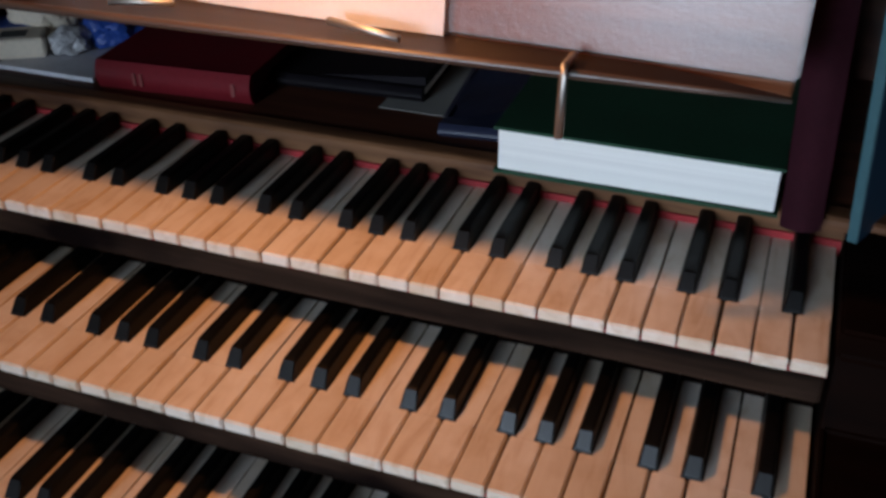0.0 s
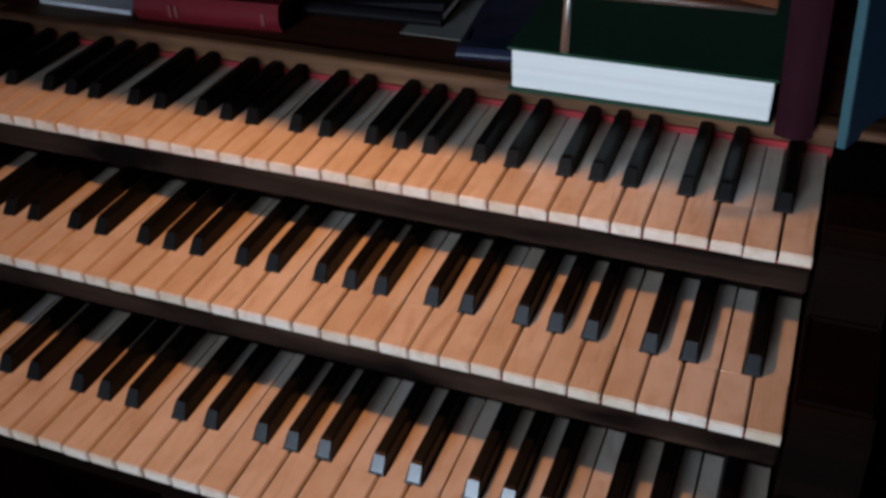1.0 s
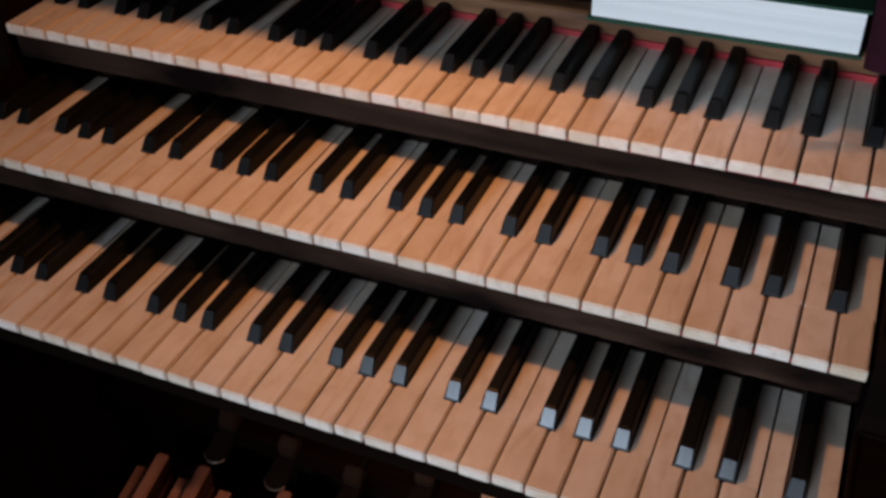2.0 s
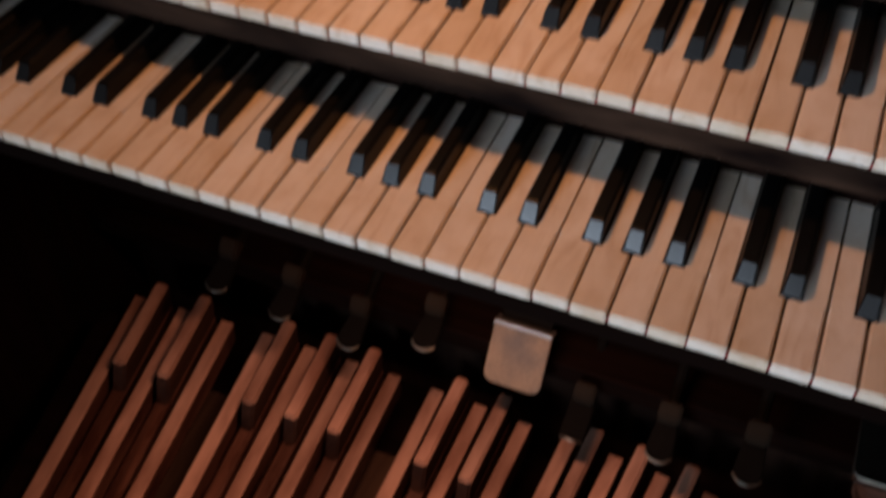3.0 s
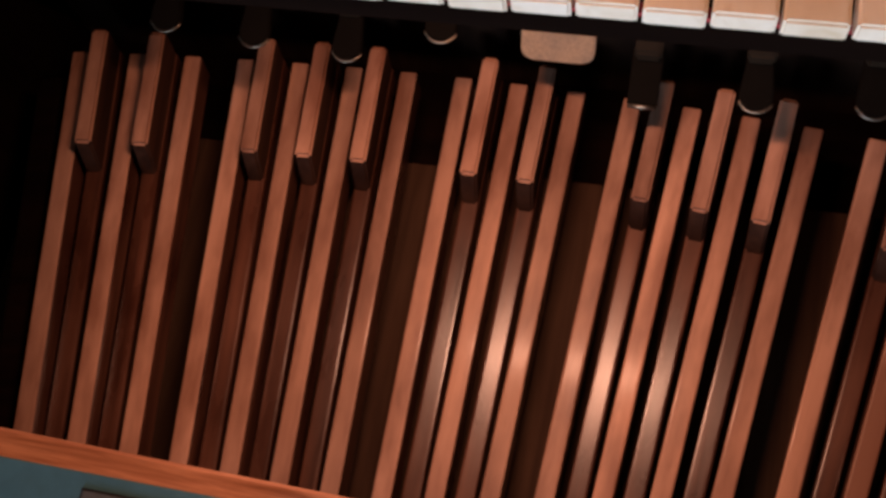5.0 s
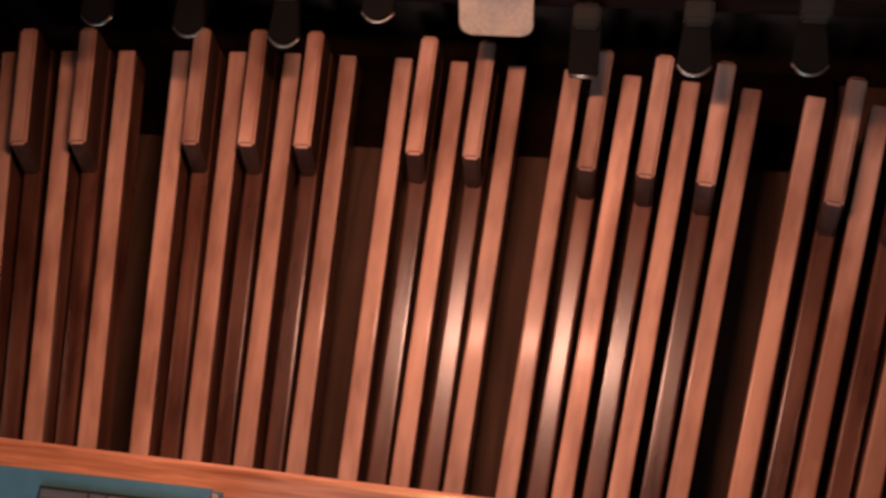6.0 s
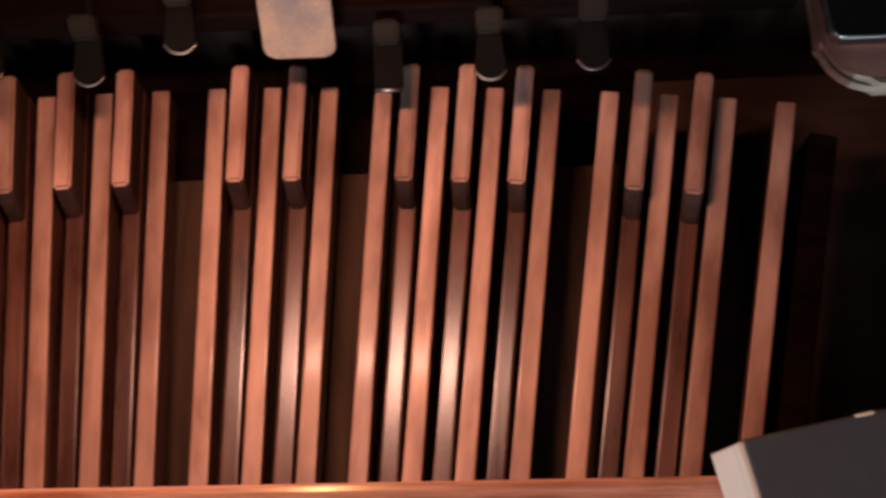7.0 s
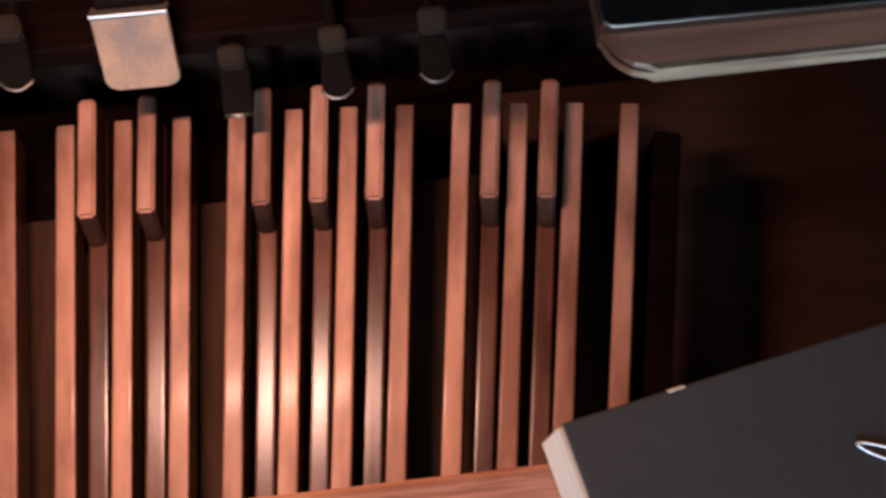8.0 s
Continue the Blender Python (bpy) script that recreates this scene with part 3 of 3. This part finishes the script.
upright("maroon_book", "dark maroon cloth book standing upright on the shelf", pose(-0.0435, 0.352, 1.0490, 0, -2.3, 0), 0.029, 0.20, 0.27, MAROON)
tb = base("blue_folder", pose(0.003, 0.352, 1.0485, 0, -3.5, -24), "teal blue card binder standing upright beside the books", "folder")
part("spine", box("spine", 0, 0.0075, 0, 0.003, 0, 0.30, PALE_BLUE, 0.001), tb, None, "pale teal spine")
for x0 in (0.0, 0.0055):
    part("cover_board", box("cover_board", x0, x0 + 0.002, 0.0031, 0.20, 0, 0.30, TEAL_DARK, 0.0008), tb, None, "dark blue cover")
part("filling", box("filling", 0.0022, 0.0053, 0.004, 0.19, 0.004, 0.295, PAGES, 0), tb, None, "white pages")


# things at the far end of the shelf
tagged(new("magazine", box("magazine", -0.795, -0.680, 0.408, 0.60, SHELF, SHELF + 0.005, FILM_CARD, 0.001)), "pale grey magazine lying flat on the shelf", "magazine")


def packet():
    p = base("tissue_packet", pose(-0.806, 0.408, SHELF + 0.0052, 0, 0, 30), "cream and blue paper packet lying on a magazine", "packet")
    part("carton", box("carton", 0, 0.058, 0, 0.078, 0, 0.021, CREAM, 0.004, 3), p)
    part("blue_band", box("blue_band", -0.0008, 0.0588, 0.036, 0.0788, -0.0001, 0.0218, BLUE, 0.004, 3), p, None, "blue wrapper band")
    part("printed_mark", box("printed_mark", 0.015, 0.040, 0.008, 0.026, 0.0212, 0.0216, INK_GREY, 0), p, None, "grey printed mark")
    return p


packet()


def lump(name, label, at, size, mat, seed, category):
    bm = bmesh.new()
    bmesh.ops.create_icosphere(bm, subdivisions=4, radius=1)
    for v in bm.verts:
        n = v.co.normalized()
        k = 1 + 0.28 * noise.noise(n * 1.7 + Vector((seed, 0, 0))) + 0.13 * abs(noise.noise(n * 5 + Vector((0, seed, 0))))
        v.co = Vector((n.x * size[0], n.y * size[1], max(n.z, -0.55) * size[2])) * k
    low = min(v.co.z for v in bm.verts)
    for v in bm.verts:
        v.co.z -= low
    ob = new(name, finish(name, bm, mat))
    ob.matrix_basis = pose(*at)
    return tagged(ob, label, category)


lump("cream_cloth", "crumpled cream cloth behind the packet", (-0.800, 0.488, SHELF + 0.0052), (0.040, 0.028, 0.030), CREAM, 3.1, "cloth")
lump("crumpled_film", "crumpled clear wrapping film on the magazine", (-0.745, 0.465, SHELF + 0.0052), (0.019, 0.024, 0.014), FOIL, 7.7, "wrapping film")
lump("blue_wrapper", "crumpled bright blue wrapper beside the red book", (-0.722, 0.502, SHELF + 0.0052), (0.030, 0.028, 0.021), BLUE, 5.2, "wrapper")

# ---- on the bench ----
g = base("grey_book", pose(-0.0440, -0.157, 0.6424, 0, 0, 10), "slate grey covered book with white page edges lying on the bench", "book")


def sheared(name, bm, mat):
    """Shears the book's foot back so its corner fits the camera's view."""
    for v in bm.verts:
        v.co.y += 0.004 * (1 - v.co.z / 0.061)
    return finish(name, bm, mat)


part("page_block", sheared("page_block", box_bm(0.0055, 0.297, -0.217, -0.001, 0.003, 0.058, 0.001), WARM_LIT), g, None, "white page edges")
part("cover_board", sheared("cover_board", box_bm(0.0062, 0.30, -0.22, 0, 0, 0.003, 0.001), SLATE), g)
part("cover_board", box("cover_board", 0.008, 0.30, -0.22, 0, 0.0585, 0.061, SLATE, 0.001), g)
part("spine", sheared("spine", box_bm(0.2975, 0.3035, -0.22, 0, 0, 0.0608, 0.0015), SLATE), g)
# pale chip that paints a glint on the cover's far edge
part("worn_spot", box("worn_spot", 0.066, 0.076, -0.0016, 0.0003, 0.0600, 0.0612, WARM_LIT, 0.0005), g, None, "small painted glint on the edge of the cover")
loop = []
for i in range(25):
    u, v = 0.018 * math.cos(2 * math.pi * i / 24), 0.0030 * math.sin(2 * math.pi * i / 24)
    loop.append((0.1635 + 0.82 * u + 0.57 * v, -0.0653 - 0.57 * u + 0.82 * v, 0.0612))
bm = tube_bm(loop, 0.0008, 6)
part("printed_loop", finish("printed_loop", bm, WHITE_PAPER, True), g, None, "white printed loop on the cover")

tl = base("teal_book", pose(-0.72, -0.1735, 0.6422), "teal card covered booklet with a printed label on the bench", "booklet")
part("page_block", box("page_block", 0.002, 0.304, -0.218, -0.002, 0.002, 0.0175, PAGES, 0.0005), tl, None, "white page edges")
part("cover_board", box("cover_board", 0, 0.306, -0.22, 0, 0, 0.0018, TEAL, 0.0006), tl)
part("cover_board", box("cover_board", 0, 0.306, -0.22, 0, 0.0177, 0.0198, TEAL, 0.0008), tl)
bar(tl, 0.209, 0.300, -0.0165, -0.0085, 0.0199, INK, "label_panel", "dark printed label panel")
x = 0.2105
for w in (0.027, 0.009, 0.026, 0.008, 0.013):
    bar(tl, x, x + w, -0.0150, -0.0100, 0.0204, INK_GREY, "title_bar", "pale printed bar")
    x += w + 0.0015


# ---- foot controls above the pedals ----
def expression_shoe():
    s = base("expression_pedal", Matrix.Translation((-0.3355, 0.3420, 0.2830)) @ Matrix.Rotation(radians(57), 4, "X"), "worn pale expression pedal with a brass top edge", "expression pedal")
    w, L, r = 0.0385, 0.080, 0.012
    pts = [(-w, L), (w, L)]
    for cx, a0 in ((w - r, 0), (-w + r, -90)):
        pts += [(cx + r * math.cos(radians(a0 - 15 * i)), r + r * math.sin(radians(a0 - 15 * i))) for i in range(7)]
    bm = prism_bm(pts, "z", -0.012, 0.0)
    bmesh.ops.bevel(bm, geom=[e for e in bm.edges if all(v.co.z > -0.001 for v in e.verts)], offset=0.0015, segments=2, affect="EDGES")
    part("face", finish("face", bm, SHOE), s, None, "worn pale face")
    part("top_edge", box("top_edge", -w - 0.001, w + 0.001, L + 0.0003, L + 0.0045, -0.022, 0.003, BRASS, 0.0012), s, None, "bright brass top edge")
    part("shoe_back", box("shoe_back", -w + 0.004, w - 0.004, 0.012, L + 0.06, -0.034, -0.0125, RUBBER, 0.003), s)
    part("arm", finish("arm", tube_bm([(0, 0.05, -0.03), (0, 0.03, -0.07), (0, 0.0, -0.115)], 0.008, 10), RUBBER), s)


expression_shoe()


def toe_lever(m, square):
    """A composition pedal: a dark paddle with a bright front lip, a paler pad and an arm into the panel."""
    t = base("toe_lever", m, "dark iron toe lever with a bright worn lip" if not square else "dark square ended toe lever with a bright lip", "toe lever", "toe levers above the pedals")
    w = 0.016
    if square:
        pts = [(-w, 0.0), (w, 0.0), (w, 0.062), (-w, 0.062)]
    else:
        pts = [(w * 1.05 * math.cos(radians(180 + 18 * i)), 0.013 + 0.013 * math.sin(radians(180 + 18 * i))) for i in range(11)] + [(0.012, 0.060), (-0.012, 0.060)]
    bm = prism_bm(pts, "z", -0.010, 0.0)
    bmesh.ops.bevel(bm, geom=bm.edges[:], offset=0.0015, segments=2, affect="EDGES")
    part("paddle", finish("paddle", bm, RUBBER), t)
    if square:
        lip = tube_bm([(-w + 0.001, -0.0015, -0.003), (0, -0.002, -0.003), (w - 0.001, -0.0015, -0.003)], 0.0026, 8)
    else:
        lip = tube_bm([(w * 1.08 * math.cos(radians(195 + 15 * i)), 0.013 + 0.0145 * math.sin(radians(195 + 15 * i)), -0.003) for i in range(11)], 0.0016, 8)
    part("lip", finish("lip", lip, TRIM_METAL, True), t, None, "bright worn metal lip")
    pad = prism_bm([(0.045, 0.001), (0.050, 0.016), (0.068, 0.026), (0.075, 0.001)], "x", -0.014, 0.014)
    bmesh.ops.bevel(pad, geom=pad.edges[:], offset=0.003, segments=2, affect="EDGES")
    part("pad", finish("pad", pad, PAD), t, None, "paler worn pad")
    part("arm", finish("arm", tube_bm([(0, 0.05, -0.006), (0, 0.10, -0.002), (0, 0.16, 0.010)], 0.007, 8), RUBBER), t)


for lx, ly, lz, sq in ((-0.243, 0.318, 0.254, True), (-0.133, 0.303, 0.292, False), (-0.031, 0.285, 0.334, False), (-0.455, 0.331, 0.322, False), (-0.564, 0.321, 0.282, False), (-0.650, 0.300, 0.330, False), (-0.745, 0.300, 0.345, False)):
    toe_lever(pose(lx, ly, lz, 16, 0, 0), sq)

# block at the end of the key desk
def end_block():
    b = base("key_desk_block", Matrix.Translation((0.0179, 0.0363, -0.1688)) @ Matrix.Scale(1.14, 4), "worn mahogany key desk end block with a glossy top", "end block")
    x1, y1 = 0.34, 0.0339

    def outline(x0, y0, r, n=6):
        """Straight at the far sides, its near corner rounded."""
        return [(x1, y0), (x1, y1), (x0, y1)] + [(x0 + r - r * math.cos(radians(90 * i / n)), y0 + r - r * math.sin(radians(90 * i / n))) for i in range(n + 1)]

    # wooden block, drawn in towards the foot round the corner
    upper, lower = outline(-0.0195, -0.0335, 0.008), outline(-0.0140, -0.0360, 0.020)
    bm = bmesh.new()
    rings = []
    for z, f in ((0.8435, 1.0), (0.851, 0.75), (0.858, 0.3), (0.8655, 0.0)):
        rings.append([bm.verts.new((p[0] + f * (q[0] - p[0]), p[1] + f * (q[1] - p[1]), z)) for p, q in zip(upper, lower)])
    for p, q in zip(rings, rings[1:]):
        for i in range(len(p)):
            j = (i + 1) % len(p)
            bm.faces.new((p[i], p[j], q[j], q[i]))
    bm.faces.new(rings[0])
    bm.faces.new(rings[-1])
    part("block", finish("block", bm, BLOCK_WOOD), b)
    bm = prism_bm(outline(-0.0135, -0.0385, 0.021), "z", 0.8325, 0.8430)
    bmesh.ops.bevel(bm, geom=[e for e in bm.edges if abs(e.verts[0].co.z - e.verts[1].co.z) < 0.001], offset=0.0030, segments=3, affect="EDGES")
    bmesh.ops.recalc_face_normals(bm, faces=bm.faces)
    for f in bm.faces:
        f.material_index = 1 if f.calc_center_median().x < -0.002 else 0
    part("lip", finish("lip", bm, (WORN_EDGE, BLOCK_WOOD)), b, None, "worn pale rounded lower lip")
    top = outline(-0.0205, -0.0340, 0.004, 4)
    part("glossy_top", finish("glossy_top", prism_bm(top, "z", 0.8659, 0.8725), GLOSS), b, None, "glossy black top plate")
    part("metal_trim", finish("metal_trim", tube_bm([(p[0], p[1], 0.8715) for p in top[2:]] + [(x1, -0.0340, 0.8715)], 0.0009, 8), TRIM_METAL, True), b, None, "thin bright metal edge")


end_block()
